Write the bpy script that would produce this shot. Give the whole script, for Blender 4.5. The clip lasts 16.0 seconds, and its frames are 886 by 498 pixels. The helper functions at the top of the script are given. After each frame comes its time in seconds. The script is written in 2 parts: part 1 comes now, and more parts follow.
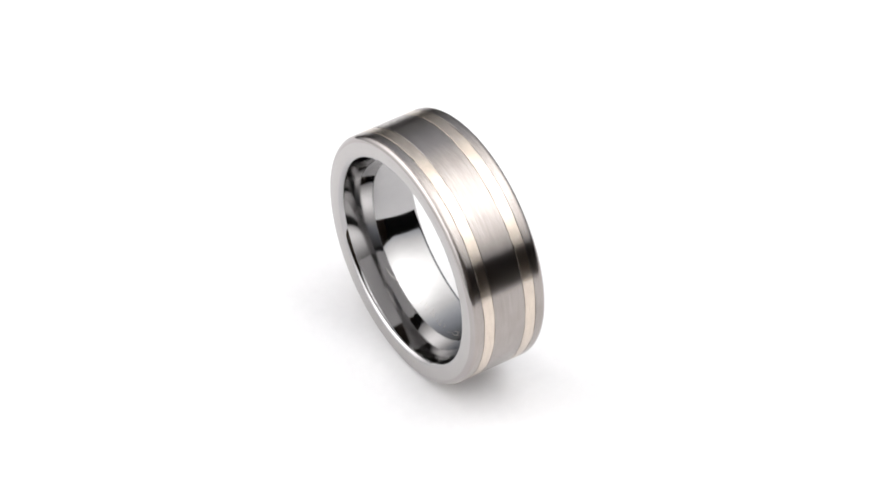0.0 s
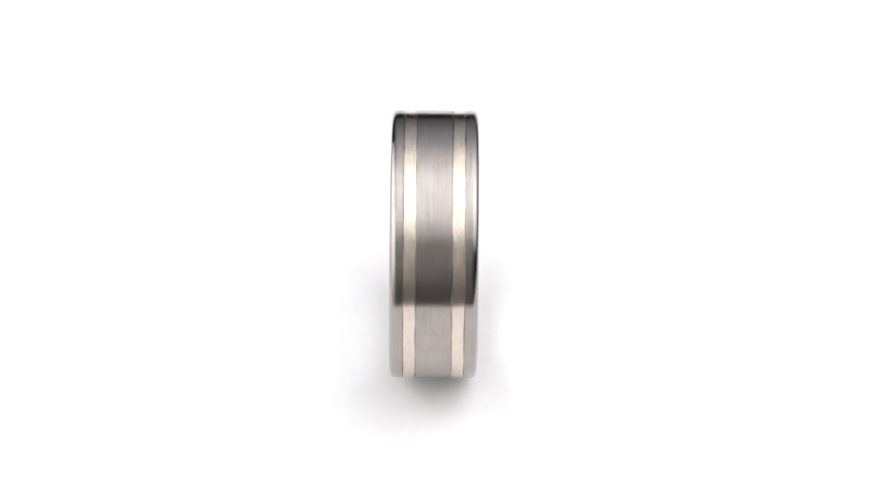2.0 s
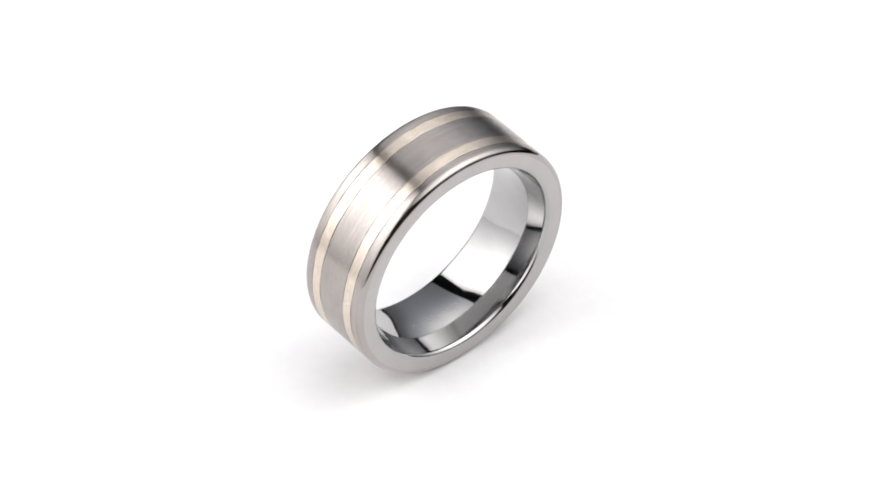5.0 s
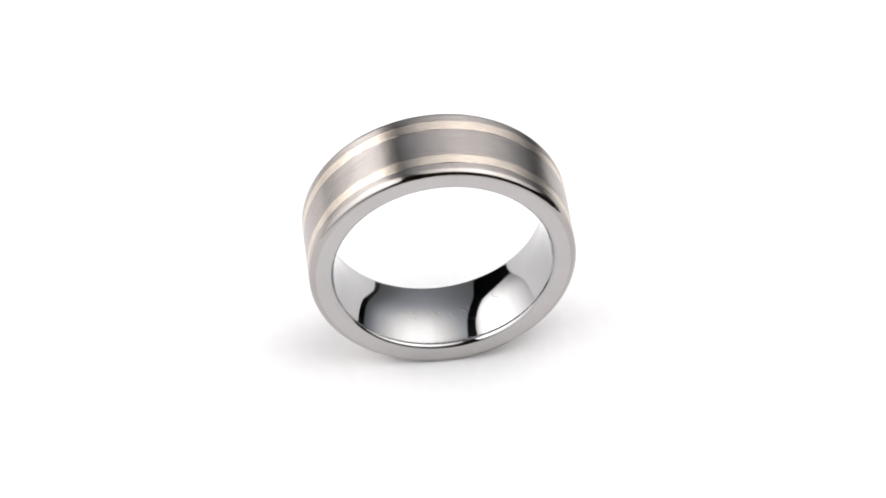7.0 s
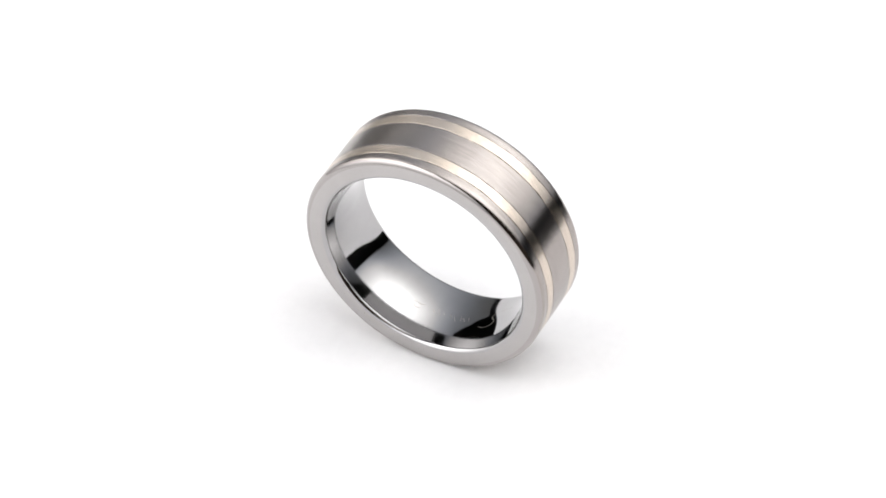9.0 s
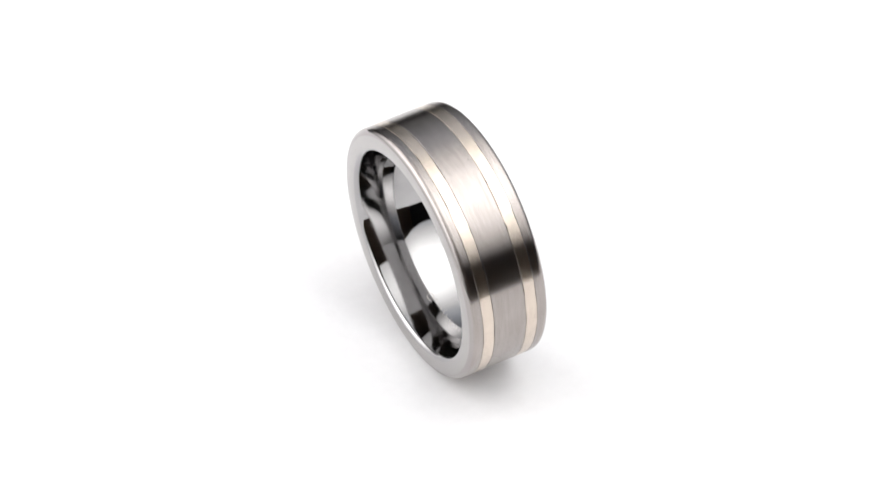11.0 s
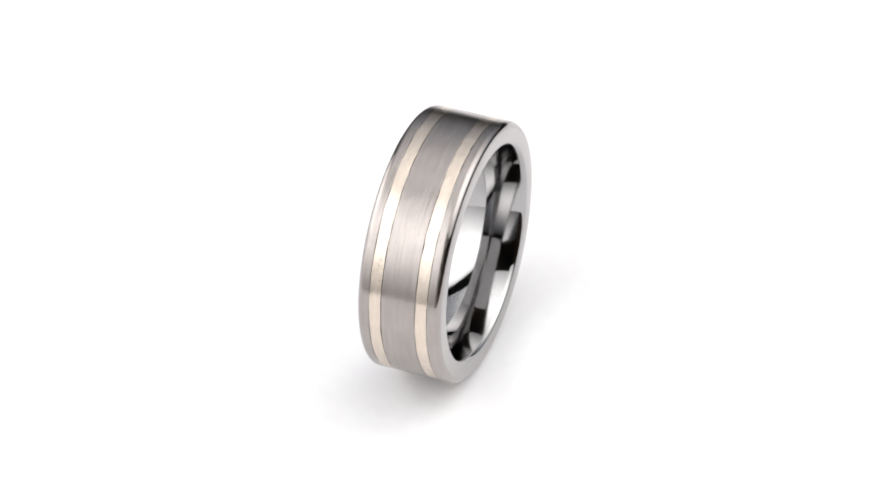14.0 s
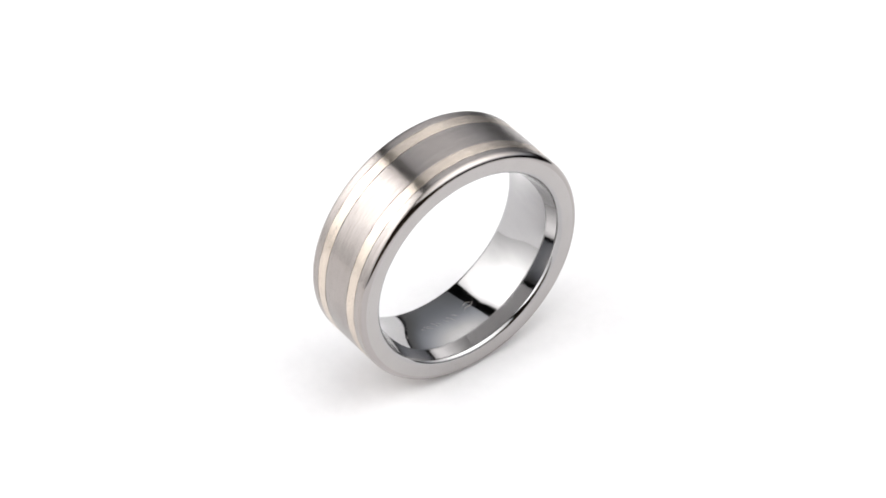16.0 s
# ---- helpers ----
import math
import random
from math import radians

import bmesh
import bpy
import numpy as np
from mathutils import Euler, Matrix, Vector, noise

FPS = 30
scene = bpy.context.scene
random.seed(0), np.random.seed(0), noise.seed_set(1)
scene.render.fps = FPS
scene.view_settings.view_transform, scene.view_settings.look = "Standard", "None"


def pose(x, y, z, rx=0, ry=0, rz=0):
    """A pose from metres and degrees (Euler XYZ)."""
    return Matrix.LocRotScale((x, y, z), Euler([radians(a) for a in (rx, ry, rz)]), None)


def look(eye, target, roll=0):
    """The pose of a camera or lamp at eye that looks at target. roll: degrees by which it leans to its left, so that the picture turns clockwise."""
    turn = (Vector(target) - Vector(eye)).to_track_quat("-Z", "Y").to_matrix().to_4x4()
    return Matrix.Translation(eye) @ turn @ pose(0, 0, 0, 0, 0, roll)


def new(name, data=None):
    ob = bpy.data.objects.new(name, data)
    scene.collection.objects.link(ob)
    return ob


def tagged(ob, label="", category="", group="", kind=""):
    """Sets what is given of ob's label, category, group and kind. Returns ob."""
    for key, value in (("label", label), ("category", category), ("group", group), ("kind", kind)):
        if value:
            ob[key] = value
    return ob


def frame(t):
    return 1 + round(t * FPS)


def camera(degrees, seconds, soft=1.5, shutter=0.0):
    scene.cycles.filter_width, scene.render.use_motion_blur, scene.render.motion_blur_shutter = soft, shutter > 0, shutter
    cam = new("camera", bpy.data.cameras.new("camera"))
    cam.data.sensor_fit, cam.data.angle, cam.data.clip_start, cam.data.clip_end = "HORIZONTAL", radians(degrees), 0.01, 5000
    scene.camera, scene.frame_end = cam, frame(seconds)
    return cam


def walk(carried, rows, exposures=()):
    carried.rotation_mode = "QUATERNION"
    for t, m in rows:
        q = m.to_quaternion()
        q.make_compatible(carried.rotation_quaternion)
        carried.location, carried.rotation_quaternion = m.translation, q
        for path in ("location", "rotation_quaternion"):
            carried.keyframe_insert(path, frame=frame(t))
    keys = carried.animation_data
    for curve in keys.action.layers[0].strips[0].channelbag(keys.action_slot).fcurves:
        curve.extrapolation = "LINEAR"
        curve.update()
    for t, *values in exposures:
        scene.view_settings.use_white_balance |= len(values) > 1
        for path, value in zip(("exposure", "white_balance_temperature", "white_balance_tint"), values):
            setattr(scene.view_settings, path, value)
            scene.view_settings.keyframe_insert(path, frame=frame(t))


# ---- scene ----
# A polished metal band ring with two silver inlays stands on its rim on a
# white turntable in a dark photo studio, lit by an upright softbox and a
# domed one over it.
MM = 0.001
OUTER, RIM, WIDTH = 11.0, 9.40, 7.14           # ring radii at the outside and at the faces' inner edge, and width, mm
TAPER, CROWN = 0.25, 1.95                       # slope towards the bore's ends and roundness of its middle, mm
LEAN = -1.353                                   # the ring's axis is not quite level
CENTRE = 11.07                                  # height of the ring's centre, mm
ELEV, DIST = 43.373, 381.35                     # camera

# ---- camera ----
cam = camera(10.915, 16.0, soft=1.8)
_e = radians(ELEV)
_fwd = Vector((0, math.cos(_e), -math.sin(_e)))
_up = Vector((0, math.sin(_e), math.cos(_e)))
_eye = Vector((0, 0, CENTRE)) - DIST * _fwd
_aim = Vector((0.206, 0, CENTRE)) - 0.497 * _up
CAM_POSE = look(_eye * MM, _aim * MM, -1.206)
walk(cam, [(0.0, CAM_POSE), (16.0, CAM_POSE)], [(0.0, 0.0), (16.0, 0.0)])

# ---- world and large lights ----
SIDE_LIGHT, TOP_LIGHT = 3.8, 3.75
world = bpy.data.worlds.new("studio_dark")
scene.world = world
world.use_nodes = True
world.node_tree.nodes["Background"].inputs[0].default_value = (0.02, 0.02, 0.022, 1)
world.node_tree.nodes["Background"].inputs[1].default_value = 1.0


# ---- material helpers ----
def material(name):
    m = bpy.data.materials.new(name)
    m.use_nodes = True
    return m, m.node_tree.nodes, m.node_tree.links, m.node_tree.nodes["Principled BSDF"]


def math_node(n, l, op, a, b=None, c=None):
    k = n.new("ShaderNodeMath")
    k.operation = op
    for i, v in enumerate((a, b, c)):
        if v is None:
            continue
        if isinstance(v, (int, float)):
            k.inputs[i].default_value = v
        else:
            l.new(v, k.inputs[i])
    return k.outputs[0]


def ring_coords(n, l, axial, around):
    """Axial and circumferential coordinates of the ring, scaled, for grain that runs round it."""
    tc = n.new("ShaderNodeTexCoord")
    sep = n.new("ShaderNodeSeparateXYZ")
    l.new(tc.outputs["Object"], sep.inputs[0])
    ang = math_node(n, l, "ARCTAN2", sep.outputs[1], sep.outputs[2])
    s = math_node(n, l, "SINE", ang)
    c = math_node(n, l, "COSINE", ang)
    comb = n.new("ShaderNodeCombineXYZ")
    l.new(math_node(n, l, "MULTIPLY", sep.outputs[0], axial), comb.inputs[0])
    l.new(math_node(n, l, "MULTIPLY", s, around), comb.inputs[1])
    l.new(math_node(n, l, "MULTIPLY", c, around), comb.inputs[2])
    return comb.outputs[0]


def ramp(n, l, fac, stops):
    r = n.new("ShaderNodeValToRGB")
    while len(r.color_ramp.elements) < len(stops):
        r.color_ramp.elements.new(0.5)
    for e, (pos, col) in zip(r.color_ramp.elements, stops):
        e.position, e.color = pos, (*col, 1) if len(col) == 3 else col
    l.new(fac, r.inputs[0])
    return r.outputs[0]


def noise_tex(n, l, vec, scale, detail=3.0, rough=0.6):
    k = n.new("ShaderNodeTexNoise")
    k.inputs["Scale"].default_value, k.inputs["Detail"].default_value = scale, detail
    k.inputs["Roughness"].default_value = rough
    l.new(vec, k.inputs["Vector"])
    return k.outputs["Fac"]


def metal(name, lo, hi, rough, spread, aniso, bump, axial=5200.0, around=3.0, pits=0.0):
    """Metal whose fine brush lines run round the ring."""
    m, n, l, b = material(name)
    b.inputs["Metallic"].default_value = 1.0
    v = ring_coords(n, l, axial, around)
    grain = noise_tex(n, l, v, 1.0, 4.0, 0.65)
    cloud = noise_tex(n, l, ring_coords(n, l, 500.0, 6.0), 1.0, 2.0, 0.5)
    mix = math_node(n, l, "ADD", math_node(n, l, "MULTIPLY", grain, 0.65), math_node(n, l, "MULTIPLY", cloud, 0.35))
    colour = ramp(n, l, mix, ((0.3, lo), (0.7, hi)))
    if pits:                                    # small worn pits, in patches
        fine = noise_tex(n, l, ring_coords(n, l, 7000.0, 80.0), 1.0, 2.0, 0.5)
        patch = noise_tex(n, l, ring_coords(n, l, 300.0, 5.0), 1.0, 1.0, 0.5)
        spot = math_node(n, l, "MULTIPLY", math_node(n, l, "GREATER_THAN", math_node(n, l, "MULTIPLY_ADD", patch, 0.45, fine), 0.945), pits)
        blend = n.new("ShaderNodeMix")
        blend.data_type = "RGBA"
        l.new(spot, blend.inputs["Factor"])
        l.new(colour, blend.inputs[6])
        blend.inputs[7].default_value = (0.16, 0.12, 0.09, 1)
        colour = blend.outputs[2]
    l.new(colour, b.inputs["Base Color"])
    l.new(math_node(n, l, "MULTIPLY_ADD", mix, spread, rough - spread / 2), b.inputs["Roughness"])
    if aniso:
        b.inputs["Anisotropic"].default_value = aniso
        b.inputs["Anisotropic Rotation"].default_value = 0.25
        t = n.new("ShaderNodeTangent")
        t.direction_type, t.axis = "RADIAL", "X"
        l.new(t.outputs[0], b.inputs["Tangent"])
    if bump:
        k = n.new("ShaderNodeBump")
        k.inputs["Strength"].default_value = bump
        k.inputs["Distance"].default_value = 0.00002
        l.new(grain, k.inputs["Height"])
        l.new(k.outputs[0], b.inputs["Normal"])
    return m


BRUSHED = metal("brushed_steel", (0.335, 0.303, 0.287), (0.445, 0.407, 0.386), 0.24, 0.06, 0.97, 0.045)
BEVEL = metal("rubbed_steel", (0.37, 0.345, 0.335), (0.41, 0.385, 0.375), 0.075, 0.03, 0.0, 0.02)
POLISHED = metal("polished_steel", (0.405, 0.398, 0.398), (0.435, 0.427, 0.427), 0.065, 0.02, 0.0, 0.0, 300.0, 6.0)
FACE = metal("satin_steel", (0.435, 0.417, 0.409), (0.47, 0.451, 0.442), 0.14, 0.05, 0.0, 0.05)
SILVER = metal("silver_inlay", (0.60, 0.515, 0.44), (0.80, 0.705, 0.61), 0.25, 0.10, 1.0, 0.3, 4500.0, 12.0, 0.38)
ENGRAVED = metal("engraved_steel", (0.40, 0.365, 0.335), (0.47, 0.43, 0.40), 0.38, 0.1, 0.0, 0.0)
GROOVE = metal("tarnished_groove", (0.04, 0.03, 0.025), (0.09, 0.07, 0.055), 0.5, 0.1, 0.0, 0.0)


def plain(name, lo, hi, rough, scale, bump=0.0):
    m, n, l, b = material(name)
    tc = n.new("ShaderNodeTexCoord")
    f = noise_tex(n, l, tc.outputs["Object"], scale, 5.0)
    l.new(ramp(n, l, f, ((0.3, lo), (0.7, hi))), b.inputs["Base Color"])
    b.inputs["Roughness"].default_value = rough
    if bump:
        k = n.new("ShaderNodeBump")
        k.inputs["Strength"].default_value, k.inputs["Distance"].default_value = bump, 0.0002
        l.new(f, k.inputs["Height"])
        l.new(k.outputs[0], b.inputs["Normal"])
    return m


PAPER = plain("white_sheet", (0.738, 0.732, 0.738), (0.763, 0.757, 0.763), 0.7, 900.0, 0.05)
WALL = plain("dark_wall_paint", (0.05, 0.05, 0.055), (0.07, 0.07, 0.075), 0.8, 3.0)
WARM_WALL = plain("brown_wall_paint", (0.29, 0.20, 0.145), (0.34, 0.235, 0.17), 0.8, 3.0)
BLACK = plain("black_cloth", (0.012, 0.012, 0.012), (0.02, 0.02, 0.02), 0.8, 60.0)
STEEL_ROD = plain("grey_rod_metal", (0.2, 0.2, 0.2), (0.25, 0.25, 0.25), 0.4, 60.0)


def diffuser(name, strength, colour, centre, widths):
    """Lamp cloth with a hot spot before its bulb, fading smoothly outwards."""
    m, n, l, b = material(name)
    tc = n.new("ShaderNodeTexCoord")
    sep = n.new("ShaderNodeSeparateXYZ")
    l.new(tc.outputs["Object"], sep.inputs[0])
    terms = []
    for k in (0, 1):
        d = math_node(n, l, "DIVIDE", math_node(n, l, "SUBTRACT", sep.outputs[k], centre[k]), widths[k])
        terms.append(math_node(n, l, "MULTIPLY", d, d))
    power = math_node(n, l, "MULTIPLY", math_node(n, l, "ADD", terms[0], terms[1]), -1.0)
    l.new(math_node(n, l, "MULTIPLY", math_node(n, l, "POWER", math.e, power), strength), b.inputs["Emission Strength"])
    b.inputs["Emission Color"].default_value = (*colour, 1)
    b.inputs["Base Color"].default_value = (0.16, 0.16, 0.16, 1)
    b.inputs["Roughness"].default_value = 0.9
    return m


# ---- mesh helpers ----
def mesh_object(name, bm, mats, parent=None, label="", smooth=False):
    me = bpy.data.meshes.new(name)
    bm.to_mesh(me)
    bm.free()
    for mt in mats if isinstance(mats, (list, tuple)) else [mats]:
        me.materials.append(mt)
    if smooth:
        me.polygons.foreach_set("use_smooth", [True] * len(me.polygons))
        me.set_sharp_from_angle(angle=radians(28))
    ob = new(name, me)
    if parent is not None:
        ob.parent = parent
    if label:
        tagged(ob, label)
    return ob


def part(name, bm, mats, parent, label="", smooth=False):
    return mesh_object(name, bm, mats, parent, label, smooth)


def box(x0, x1, y0, y1, z0, z1, bevel=0.0):
    bm = bmesh.new()
    bmesh.ops.create_cube(bm, size=1.0)
    for v in bm.verts:
        v.co = Vector(((x0, x1)[v.co.x > 0], (y0, y1)[v.co.y > 0], (z0, z1)[v.co.z > 0]))
    if bevel:
        bmesh.ops.bevel(bm, geom=bm.edges[:], offset=bevel, segments=2, affect="EDGES")
    return bm


def lathe(profile, segs, closed):
    """Turn a profile of (axial mm, radius mm, material slot) round the x axis."""
    bm = bmesh.new()
    rings = []
    for x, r, _ in profile:
        rings.append([bm.verts.new((x * MM, r * MM * math.cos(2 * math.pi * i / segs), r * MM * math.sin(2 * math.pi * i / segs)))
                      for i in range(segs)])
    count = len(profile) if closed else len(profile) - 1
    for k in range(count):
        a, b = rings[k], rings[(k + 1) % len(rings)]
        slot = profile[k][2]
        for i in range(segs):
            j = (i + 1) % segs
            f = bm.faces.new((a[i], a[j], b[j], b[i]))
            f.material_index = slot
    bmesh.ops.recalc_face_normals(bm, faces=bm.faces[:])
    return bm


# ---- the room ----
def slab(name, x0, x1, y0, y1, z0, z1, mat, label, category):
    return tagged(mesh_object(name, box(x0, x1, y0, y1, z0, z1), mat), label, category, kind="structure")


ROOM, LOW, HIGH = 1.2, -0.75, 1.55
slab("floor", -ROOM, ROOM, -ROOM, ROOM, LOW - 0.1, LOW, WARM_WALL, "brown studio floor", "floor")
slab("ceiling", -ROOM, ROOM, -ROOM, ROOM, HIGH, HIGH + 0.1, WALL, "dark grey painted studio ceiling", "ceiling")
slab("wall_north", -ROOM, ROOM, 0.80, 0.90, LOW, HIGH, WALL, "dark grey painted studio wall", "wall")
slab("wall_south", -ROOM, ROOM, -0.9, -0.8, LOW, HIGH, WARM_WALL, "brown painted studio wall", "wall")
slab("wall_east", ROOM, ROOM + 0.1, -ROOM - 0.1, ROOM + 0.1, LOW - 0.1, HIGH + 0.1, WALL, "dark grey painted studio wall", "wall")
slab("wall_west", -ROOM - 0.1, -ROOM, -ROOM - 0.1, ROOM + 0.1, LOW - 0.1, HIGH + 0.1, WALL, "dark grey painted studio wall", "wall")

# black cloth-covered table
tagged(mesh_object("tabletop", box(-0.16, 0.45, -0.13, 0.5, LOW, -0.06, 0.003), BLACK), "black cloth-covered studio table", "table", kind="structure")


def turntable():
    """A round white platter on a low drum."""
    base = new("turntable")
    base.matrix_basis = pose(0, 0, -0.06)
    tagged(base, "round white turntable with a clean matt top", "turntable")
    edge = [(-0.012, 0.0), (-0.012, 79.0), (-0.0115, 79.6), (-0.0012, 79.6), (-0.0003, 79.3), (0.0, 78.6), (0.0, 0.0)]
    for name, rim, mat, text in (("platter", edge, PAPER, "round white platter"),
                                 ("drum", [(-0.06, 0.0), (-0.06, 62.0), (-0.0125, 62.0), (-0.0125, 0.0)], BLACK, "black drum base")):
        bm = bmesh.new()
        prev = None
        for z, r in rim:
            row = [bm.verts.new((0, 0, z + 0.06))] if r == 0 else [bm.verts.new((r * MM * math.cos(k * math.pi / 96), r * MM * math.sin(k * math.pi / 96), z + 0.06)) for k in range(192)]
            if prev:
                for k in range(192):
                    j = (k + 1) % 192
                    quad = [prev[k % len(prev)], prev[j % len(prev)], row[j % len(row)], row[k % len(row)]]
                    bm.faces.new(list(dict.fromkeys(quad)))
            prev = row
        bmesh.ops.recalc_face_normals(bm, faces=bm.faces[:])
        ob = part(name, bm, mat, base, text, True)
        if name == "platter":
            plate = ob
    return plate


platter = turntable()


# ---- softboxes ----
def softbox(place, outline, cloth, label, rods=()):
    """A flat softbox: the cloth looks along its own -z, in a black fabric housing with a narrow border."""
    base = new("softbox")
    base.matrix_basis = place
    tagged(base, label, "softbox", group="studio softboxes")
    count = len(outline)

    def loop(bm, grow, z):
        reach = max(max(abs(x), abs(y)) for x, y in outline)
        return [bm.verts.new((x * (1 + grow / reach), y * (1 + grow / reach), z)) for x, y in outline]

    bm = bmesh.new()
    low, high = (loop(bm, 0.0, z) for z in (-0.002, 0.002))
    bm.faces.new(low)
    bm.faces.new(high)
    for i in range(count):
        bm.faces.new((low[i], low[(i + 1) % count], high[(i + 1) % count], high[i]))
    bmesh.ops.recalc_face_normals(bm, faces=bm.faces[:])
    part("diffuser", bm, cloth, base, "glowing white diffuser cloth")
    bm = bmesh.new()
    loops = [loop(bm, 0.0, -0.006), loop(bm, 0.014, -0.006), loop(bm, 0.014, 0.01), loop(bm, -0.2, 0.09)]
    for a, b in zip(loops, loops[1:]):
        for i in range(count):
            bm.faces.new((a[i], a[(i + 1) % count], b[(i + 1) % count], b[i]))
    bm.faces.new(loops[-1])
    bmesh.ops.recalc_face_normals(bm, faces=bm.faces[:])
    part("housing", bm, BLACK, base, "black fabric housing with a dark border")
    for x, y, z0, z1 in rods:
        bm = bmesh.new()
        bmesh.ops.create_cone(bm, cap_ends=True, segments=16, radius1=0.008, radius2=0.008, depth=1.0)
        rod = part("rod", bm, STEEL_ROD, base, "grey metal rod")
        inv = place.inverted()
        a, b = inv @ Vector((x, y, z0)), inv @ Vector((x, y, z1))
        rod.matrix_basis = Matrix.Translation((a + b) / 2) @ (b - a).to_track_quat("Z", "Y").to_matrix().to_4x4() @ Matrix.Diagonal((1, 1, (b - a).length, 1))
    return base


def heading(az, el):
    a, b = radians(az), radians(el)
    return Vector((math.cos(b) * math.sin(a), math.cos(b) * math.cos(a), math.sin(b)))


# side softbox stands on legs beside the turntable
SIDE_AZ, SIDE_D, SIDE_LOW, SIDE_TOP = -103.0, 0.20, -0.15, 0.44
side_dir = heading(SIDE_AZ, 0)
side_right = Vector((side_dir.y, -side_dir.x, 0))          # towards the back of the table
S0, S1 = -0.37, 0.42
side_c = side_dir * SIDE_D + side_right * (S0 + S1) / 2 + Vector((0, 0, (SIDE_LOW + SIDE_TOP) / 2))
side_pose = Matrix.Translation(side_c) @ Matrix((-side_right, Vector((0, 0, 1)), side_dir)).transposed().to_4x4()
SIDE_CLOTH = diffuser("side_diffuser", SIDE_LIGHT, (1.0, 0.995, 0.995), ((S0 + S1) / 2 - 0.05, 0.235 - (SIDE_LOW + SIDE_TOP) / 2), (0.40, 0.21))
legs = [side_dir * (SIDE_D + 0.03) + side_right * k for k in (S0 + 0.06, S1 - 0.06)]
hx, hy = (S1 - S0) / 2, (SIDE_TOP - SIDE_LOW) / 2
side_outline = [(-hx, -hy + 0.06), (-hx + 0.08, -hy), (hx - 0.08, -hy), (hx, -hy + 0.06), (hx, hy - 0.22), (hx - 0.30, hy), (-hx + 0.20, hy), (-hx, hy - 0.18)]
softbox(side_pose, side_outline, SIDE_CLOTH, "upright eight-sided softbox on metal legs beside the turntable", rods=[(v.x, v.y, LOW, 0.0) for v in legs])


def dome_cloth(name, hot, far, middle, lower):
    """Cloth of the domed softbox: a hot spot before its bulb and, towards the back hem, a faint bluish glow added in
    place of a dim slate backdrop. hot, far: place, width and strength; lower: height of the lower hem.
    """
    m, n, l, b = material(name)
    tc = n.new("ShaderNodeTexCoord")
    terms = []
    for place, width, strength in (hot, far):
        k = n.new("ShaderNodeVectorMath")
        k.operation = "DISTANCE"
        l.new(tc.outputs["Object"], k.inputs[0])
        k.inputs[1].default_value = place - middle
        d = math_node(n, l, "DIVIDE", k.outputs["Value"], width)
        power = math_node(n, l, "MULTIPLY", math_node(n, l, "MULTIPLY", d, d), -1.0)
        terms.append(math_node(n, l, "MULTIPLY", math_node(n, l, "POWER", math.e, power), strength))
    sep = n.new("ShaderNodeSeparateXYZ")
    l.new(tc.outputs["Object"], sep.inputs[0])
    fade = n.new("ShaderNodeMapRange")          # the cloth dims towards its lower hem
    fade.interpolation_type = "SMOOTHSTEP"
    l.new(sep.outputs[2], fade.inputs["Value"])
    fade.inputs["From Min"].default_value, fade.inputs["From Max"].default_value = lower - middle.z, lower + 0.13 - middle.z
    glow = math_node(n, l, "MULTIPLY", math_node(n, l, "ADD", terms[0], terms[1]), fade.outputs[0])
    l.new(glow, b.inputs["Emission Strength"])
    # dim glow tinted blue to give the ring a slate backdrop to reflect
    l.new(ramp(n, l, glow, ((0.0, (0.80, 0.90, 1.10)), (0.45, (0.90, 0.95, 1.05)), (1.0, (1.0, 0.995, 0.99)))), b.inputs["Emission Color"])
    b.inputs["Base Color"].default_value = (0.16, 0.16, 0.16, 1)
    b.inputs["Roughness"].default_value = 0.9
    return m


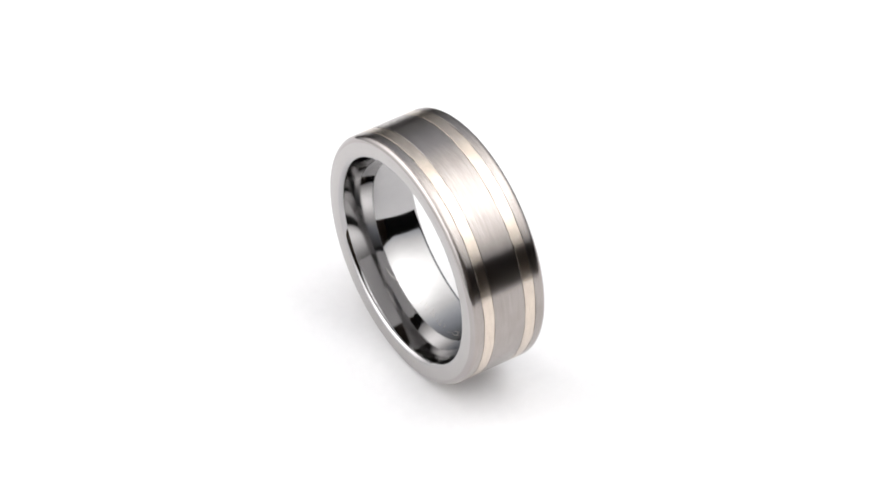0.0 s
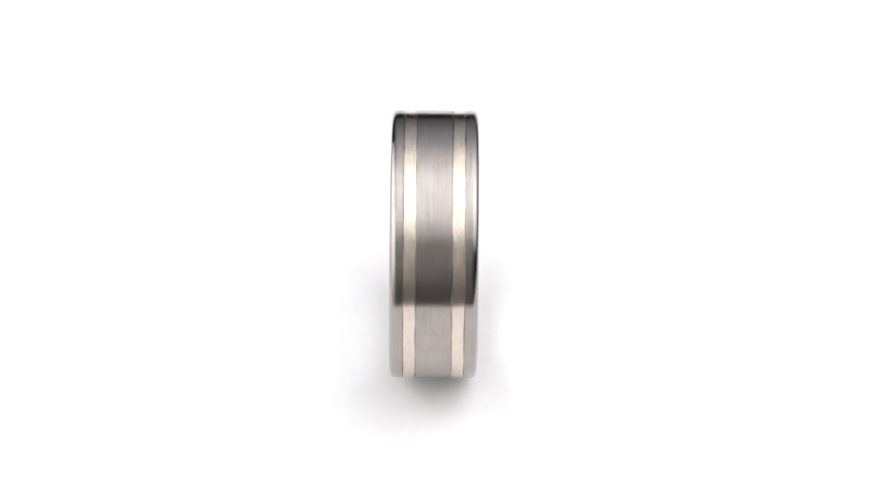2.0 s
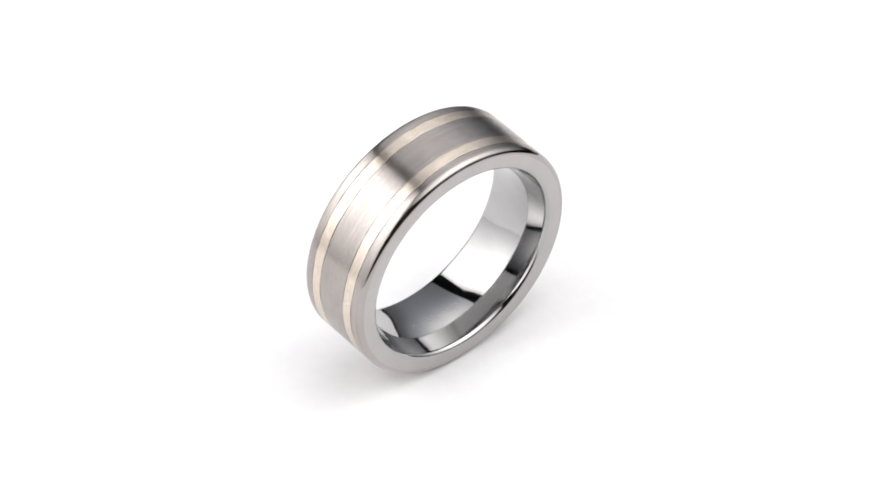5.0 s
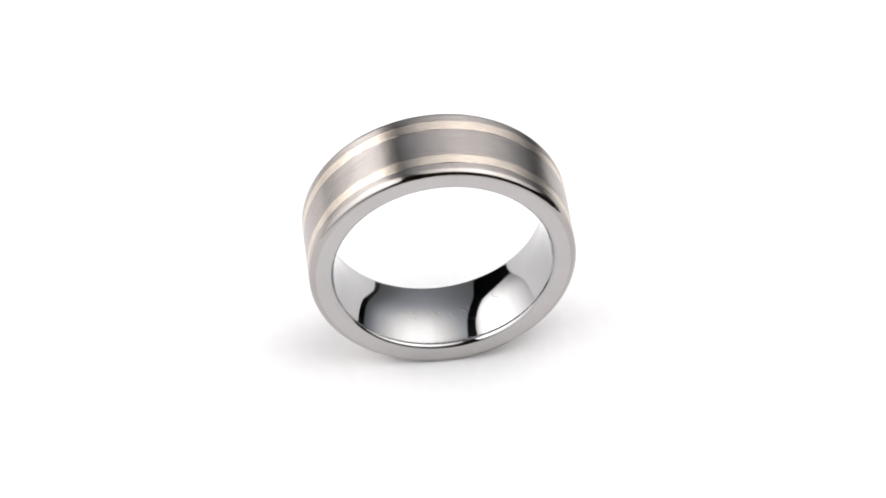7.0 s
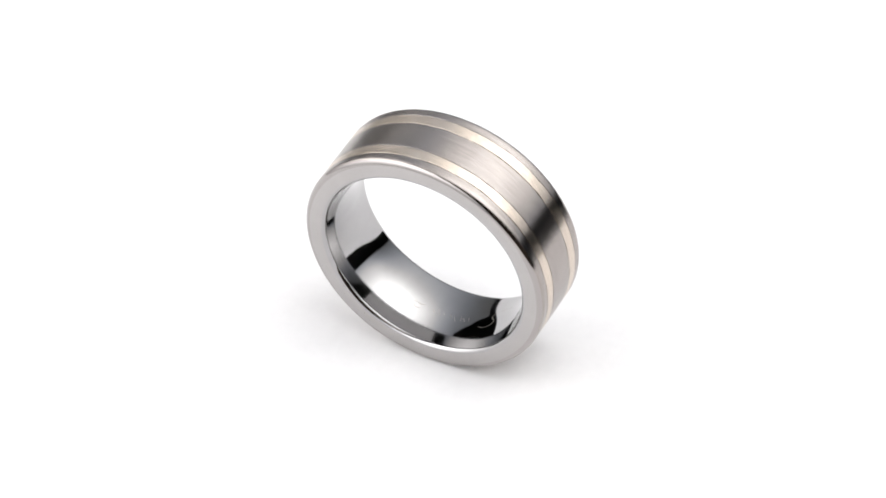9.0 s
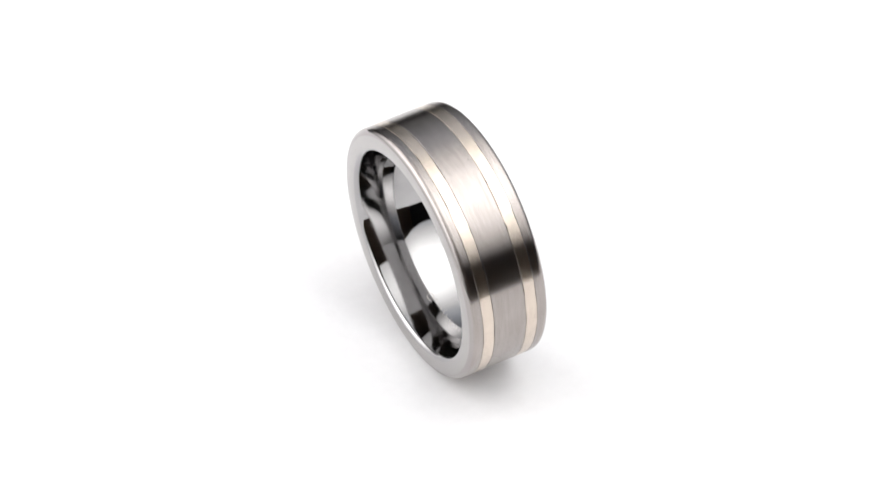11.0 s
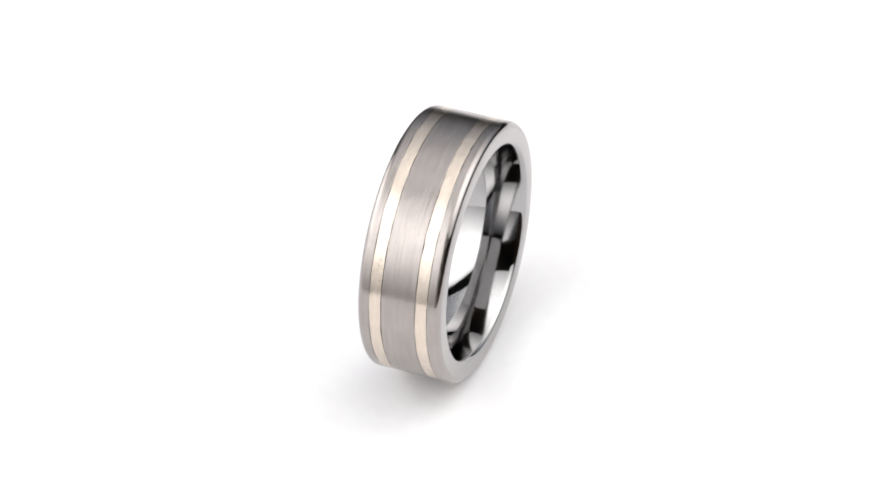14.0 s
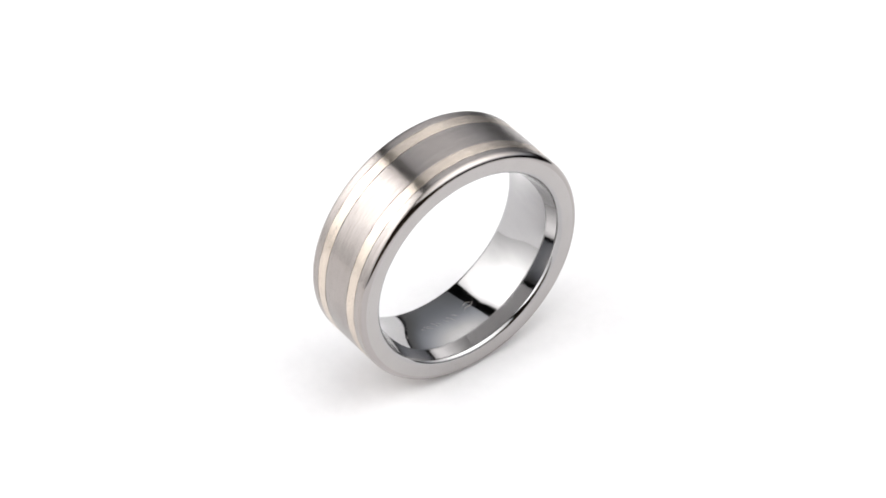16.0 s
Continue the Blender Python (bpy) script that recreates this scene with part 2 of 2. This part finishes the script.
def domed_softbox():
    """A deep domed softbox: its cloth is a piece of a sphere about the ring, in a black fabric shell."""
    radius, middle = 0.34, Vector((0, 0, CENTRE * MM))
    pole = heading(50, 60)
    hem = [(-20, 4), (-23, 16), (-28, 27), (-32, 39), (-36, 48), (-43, 59), (-53, 67), (-75, 74), (-120, 76), (-155, 66), (180, 52),
           (160, 44), (142, 32), (127, 21), (115, 14), (100, 11), (85, 9), (70, 5), (55, 2), (30, -1), (10, -1), (-10, 1)]
    rim = []
    for i, (az, el) in enumerate(hem):
        a, b = heading(az, el), heading(*hem[(i + 1) % len(hem)])
        rim += [a.slerp(b, k / 5) for k in range(5)]
    base = new("domed_softbox")
    place = middle + pole * radius
    base.matrix_basis = Matrix.Translation(place)
    tagged(base, "deep domed softbox hung over the turntable", "softbox", group="studio softboxes")

    def shell(depth):
        bm = bmesh.new()
        top = bm.verts.new(middle + pole * depth(0) - place)
        prev = None
        for j in range(1, 25):
            row = [bm.verts.new(middle + pole.slerp(d, j / 24) * depth(j / 24) - place) for d in rim]
            for k in range(len(rim)):
                q = (k + 1) % len(rim)
                bm.faces.new((prev[k], prev[q], row[q], row[k]) if prev else (top, row[q], row[k]))
            prev = row
        bmesh.ops.recalc_face_normals(bm, faces=bm.faces[:])
        return bm, prev

    cloth = dome_cloth("dome_diffuser", (middle + Vector((0.471, -0.008, 0.812)) * radius, 0.61 * radius, TOP_LIGHT),
                       (middle + Vector((0.204, 0.861, 0.539)) * radius, 0.40 * radius, 0.18), place, middle.z - 0.024)
    part("diffuser", shell(lambda f: radius)[0], cloth, base, "glowing domed diffuser cloth", True)
    bm, outer = shell(lambda f: radius + 0.006 + 0.10 * (1 - f ** 3))
    inner = [bm.verts.new(middle + d * (radius - 0.002) - place) for d in rim]
    for k in range(len(rim)):                   # folded hem
        q = (k + 1) % len(rim)
        bm.faces.new((outer[k], outer[q], inner[q], inner[k]))
    part("housing", bm, BLACK, base, "black fabric shell", True)
    bm = bmesh.new()
    bmesh.ops.create_cone(bm, cap_ends=True, segments=16, radius1=0.008, radius2=0.008, depth=1.0)
    low, high = place + pole * 0.09, HIGH + 0.01
    bmesh.ops.transform(bm, matrix=Matrix.Translation(Vector((low.x, low.y, (low.z + high) / 2)) - place) @ Matrix.Diagonal((1, 1, high - low.z, 1)), verts=bm.verts[:])
    part("rod", bm, STEEL_ROD, base, "grey metal rod", True)


domed_softbox()


# ---- the ring ----
LIP, DROP = 0.55, 0.38                            # the inner edge is rolled well into the domed bore
for ROLL in range(90, 20, -1):                  # the roll ends where it meets the dome's slope
    X_IN = WIDTH / 2 - LIP + LIP * math.cos(radians(ROLL))
    if DROP / math.tan(radians(ROLL)) / LIP >= TAPER * X_IN / math.hypot(X_IN, CROWN):
        break
INNER = RIM - DROP * math.sin(radians(ROLL)) - TAPER * (math.hypot(X_IN, CROWN) - CROWN)


def bore(x):
    """Radius of the domed bore at x mm from its middle."""
    return INNER + TAPER * (math.hypot(x, CROWN) - CROWN)


def ring():
    base = new("ring")
    tagged(base, "brushed grey steel band ring with two silver inlays", "ring")
    half, seg = WIDTH / 2, 360
    in0, in1, gap, deep = 0.208 * WIDTH, 0.345 * WIDTH, 0.04, 0.16
    prof = []
    # outside, from one edge to the other; slots: 0 brushed, 1 polished, 2 satin face, 3 groove
    bev, wide = 0.50, 0.53
    edge = [(half - wide + wide * math.cos(radians(a)), OUTER - bev + bev * math.sin(radians(a))) for a in range(0, 91, 6)]
    prof += [(-x, r, 4 if k < 9 else 0) for k, (x, r) in enumerate(edge)]      # polished towards the face, brushed above
    prof += [(-half + wide + 0.03, OUTER, 0)]
    for s0, s1 in ((-in1, -in0), (in0, in1)):
        prof += [(s0 - gap - 0.02, OUTER, 0), (s0 - gap, OUTER - 0.012, 3), (s0 - gap, OUTER - deep, 3), (s1 + gap, OUTER - deep, 3),
                 (s1 + gap, OUTER - 0.012, 0), (s1 + gap + 0.02, OUTER, 0)]
        if s0 < 0:
            prof += [(x, OUTER, 0) for x in (-0.9, 0.0, 0.9)]
    prof += [(half - wide - 0.03, OUTER, 0)]
    prof += [(x, r, 4 if k < 10 else 0) for k, (x, r) in reversed(list(enumerate(edge)))]
    # faces and domed polished inside
    prof[-1] = (*prof[-1][:2], 2)
    face = [(half + 0.024 * (1 - (i / 4 - 1) ** 2), OUTER - bev - 0.01 + (RIM + 0.01 + bev + 0.01 - OUTER) * i / 8, 2) for i in range(9)]
    prof += face                                # worn a little round
    roll = [(half - LIP + LIP * math.cos(radians(a)), RIM - DROP * math.sin(radians(a)), 1) for a in (ROLL * i / 20 for i in range(21))]
    prof += roll
    n = 40
    for i in range(n + 1):
        x = (X_IN - 0.03) * (1 - 2 * i / n)
        prof.append((x, bore(x), 1))
    prof += [(-x, r, 1) for x, r, _ in reversed(roll)]
    prof[-1] = (*prof[-1][:2], 2)
    prof += [(-x, r, 2) for x, r, _ in reversed(face)]
    part("body", lathe(prof, seg, True), [BRUSHED, POLISHED, FACE, GROOVE, BEVEL], base, "grey steel, brushed outside and polished inside", True)
    for s0, s1 in ((-in1, -in0), (in0, in1)):
        sec = [(s0, OUTER - deep, 0), (s0, OUTER - 0.014, 0), (s0 + 0.012, OUTER - 0.001, 0), (s0 + 0.1, OUTER, 0), (s1 - 0.1, OUTER, 0),
               (s1 - 0.012, OUTER - 0.001, 0), (s1, OUTER - 0.014, 0), (s1, OUTER - deep, 0)]
        bm = lathe(sec, seg, True)
        for v in bm.verts:                      # hand-set edges are a little uneven
            a = math.atan2(v.co.z, v.co.y)
            low = v.co.x / MM < (s0 + s1) / 2 - 0.05
            if low or v.co.x / MM > (s0 + s1) / 2 + 0.05:
                fine = 0.55 * noise.noise(Vector((95 * math.cos(a), 95 * math.sin(a), s0 + 5 * low)))
                w = fine + noise.noise(Vector((9 * math.cos(a), 9 * math.sin(a), s0 + 7 * low))) + 0.6 * noise.noise(Vector((34 * math.cos(a), 34 * math.sin(a), s0 + 3 * low)))
                v.co.x += 0.04 * w * MM
        part("inlay", bm, SILVER, base, "pale silver inlay stripe", True)
    # worn script engraving at the bottom of the bore, as plain curved strokes: width, then places along the bore in mm and round it in degrees
    strokes = [(0.07, (0.9, 24), (1.05, 28.5), (0.75, 33.5), (0.3, 34), (0.0, 31.5), (-0.5, 31.5), (-0.95, 36), (-1.15, 42)),
               (0.06, (0.05, -12), (0.3, -14), (0.2, -17), (0.5, -19.5)), (0.06, (0.6, -13), (0.75, -16), (0.45, -18))]
    rnd = random.Random(4)
    a0 = 17.0
    while a0 > -9:
        high, low, lean = rnd.uniform(0.35, 0.75), rnd.uniform(-0.1, 0.15), rnd.uniform(0.8, 2.6)
        strokes.append((rnd.uniform(0.025, 0.045), (high, a0), ((high + low) / 2, a0 - lean * 0.7), (low, a0 - lean)))
        a0 -= rnd.uniform(2.2, 5.0)
    for wide, *way in strokes:
        mids = []
        for k in range(len(way) - 1):
            p0, p1, p2, p3 = (Vector(way[min(max(q, 0), len(way) - 1)]) for q in (k - 1, k, k + 1, k + 2))
            for f in range(5 + (k == len(way) - 2)):
                u = f / 5
                mids.append(0.5 * (2 * p1 + (p2 - p0) * u + (2 * p0 - 5 * p1 + 4 * p2 - p3) * u * u + (3 * p1 - p0 - 3 * p2 + p3) * u ** 3))
        bm = bmesh.new()
        rows = []
        for k, p in enumerate(mids):
            d = mids[min(k + 1, len(mids) - 1)] - mids[max(k - 1, 0)]
            d = Vector((d.x, radians(d.y) * INNER)).normalized()
            taper = wide * (0.35 + 0.65 * math.sin(math.pi * (k + 0.5) / len(mids))) / 2
            row = []
            for q in (-1, 1):
                x, a = p.x - q * d.y * taper, radians(p.y) + q * d.x * taper / INNER
                row += [bm.verts.new((x * MM, (bore(x) + dr) * math.sin(a) * MM, -(bore(x) + dr) * math.cos(a) * MM)) for dr in (-0.003, 0.03)]
            rows.append(row)
        for v, w in zip(rows, rows[1:]):
            for i, j in ((0, 2), (2, 3), (3, 1), (1, 0)):
                bm.faces.new((v[i], v[j], w[j], w[i]))
        bm.faces.new((rows[0][0], rows[0][1], rows[0][3], rows[0][2]))
        bm.faces.new((rows[-1][0], rows[-1][2], rows[-1][3], rows[-1][1]))
        bmesh.ops.recalc_face_normals(bm, faces=bm.faces[:])
        part("engraved_stroke", bm, ENGRAVED, base, "faint matt engraved stroke", True)
    return base


band = ring()


def motions():
    """The ring turns with the table about the upright axis, at a nearly steady pace."""
    when = (0, 0.5, 1, 1.5, 2, 2.5, 3, 3.5, 4, 6.5, 7.3, 8, 9, 11.5, 12, 12.5, 13, 13.5, 14, 14.5, 15, 16)
    ahead = (0.1, -0.09, -0.2, -0.3, 0.1, 0.23, 0.23, 0.15, -0.05, -0.35, -0.6, -0.4, 0.2, 0.5, 0.65, 0.65, 0.35, 0.02, -0.17, -0.29, -0.4, -1.0)
    rows, plate_rows = [], []
    for i in range(33):
        t = i * 0.5
        turn = pose(0, 0, 0, 0, 0, -16.7508 * (t - 1.937) - float(np.interp(t, when, ahead)))
        rows.append((t, turn @ pose(-0.511 * MM, -0.099 * MM, CENTRE * MM) @ pose(0, 0, 0, 0, -LEAN, 0)))
        plate_rows.append((t, turn))
    walk(band, rows)
    walk(platter, plate_rows)


motions()
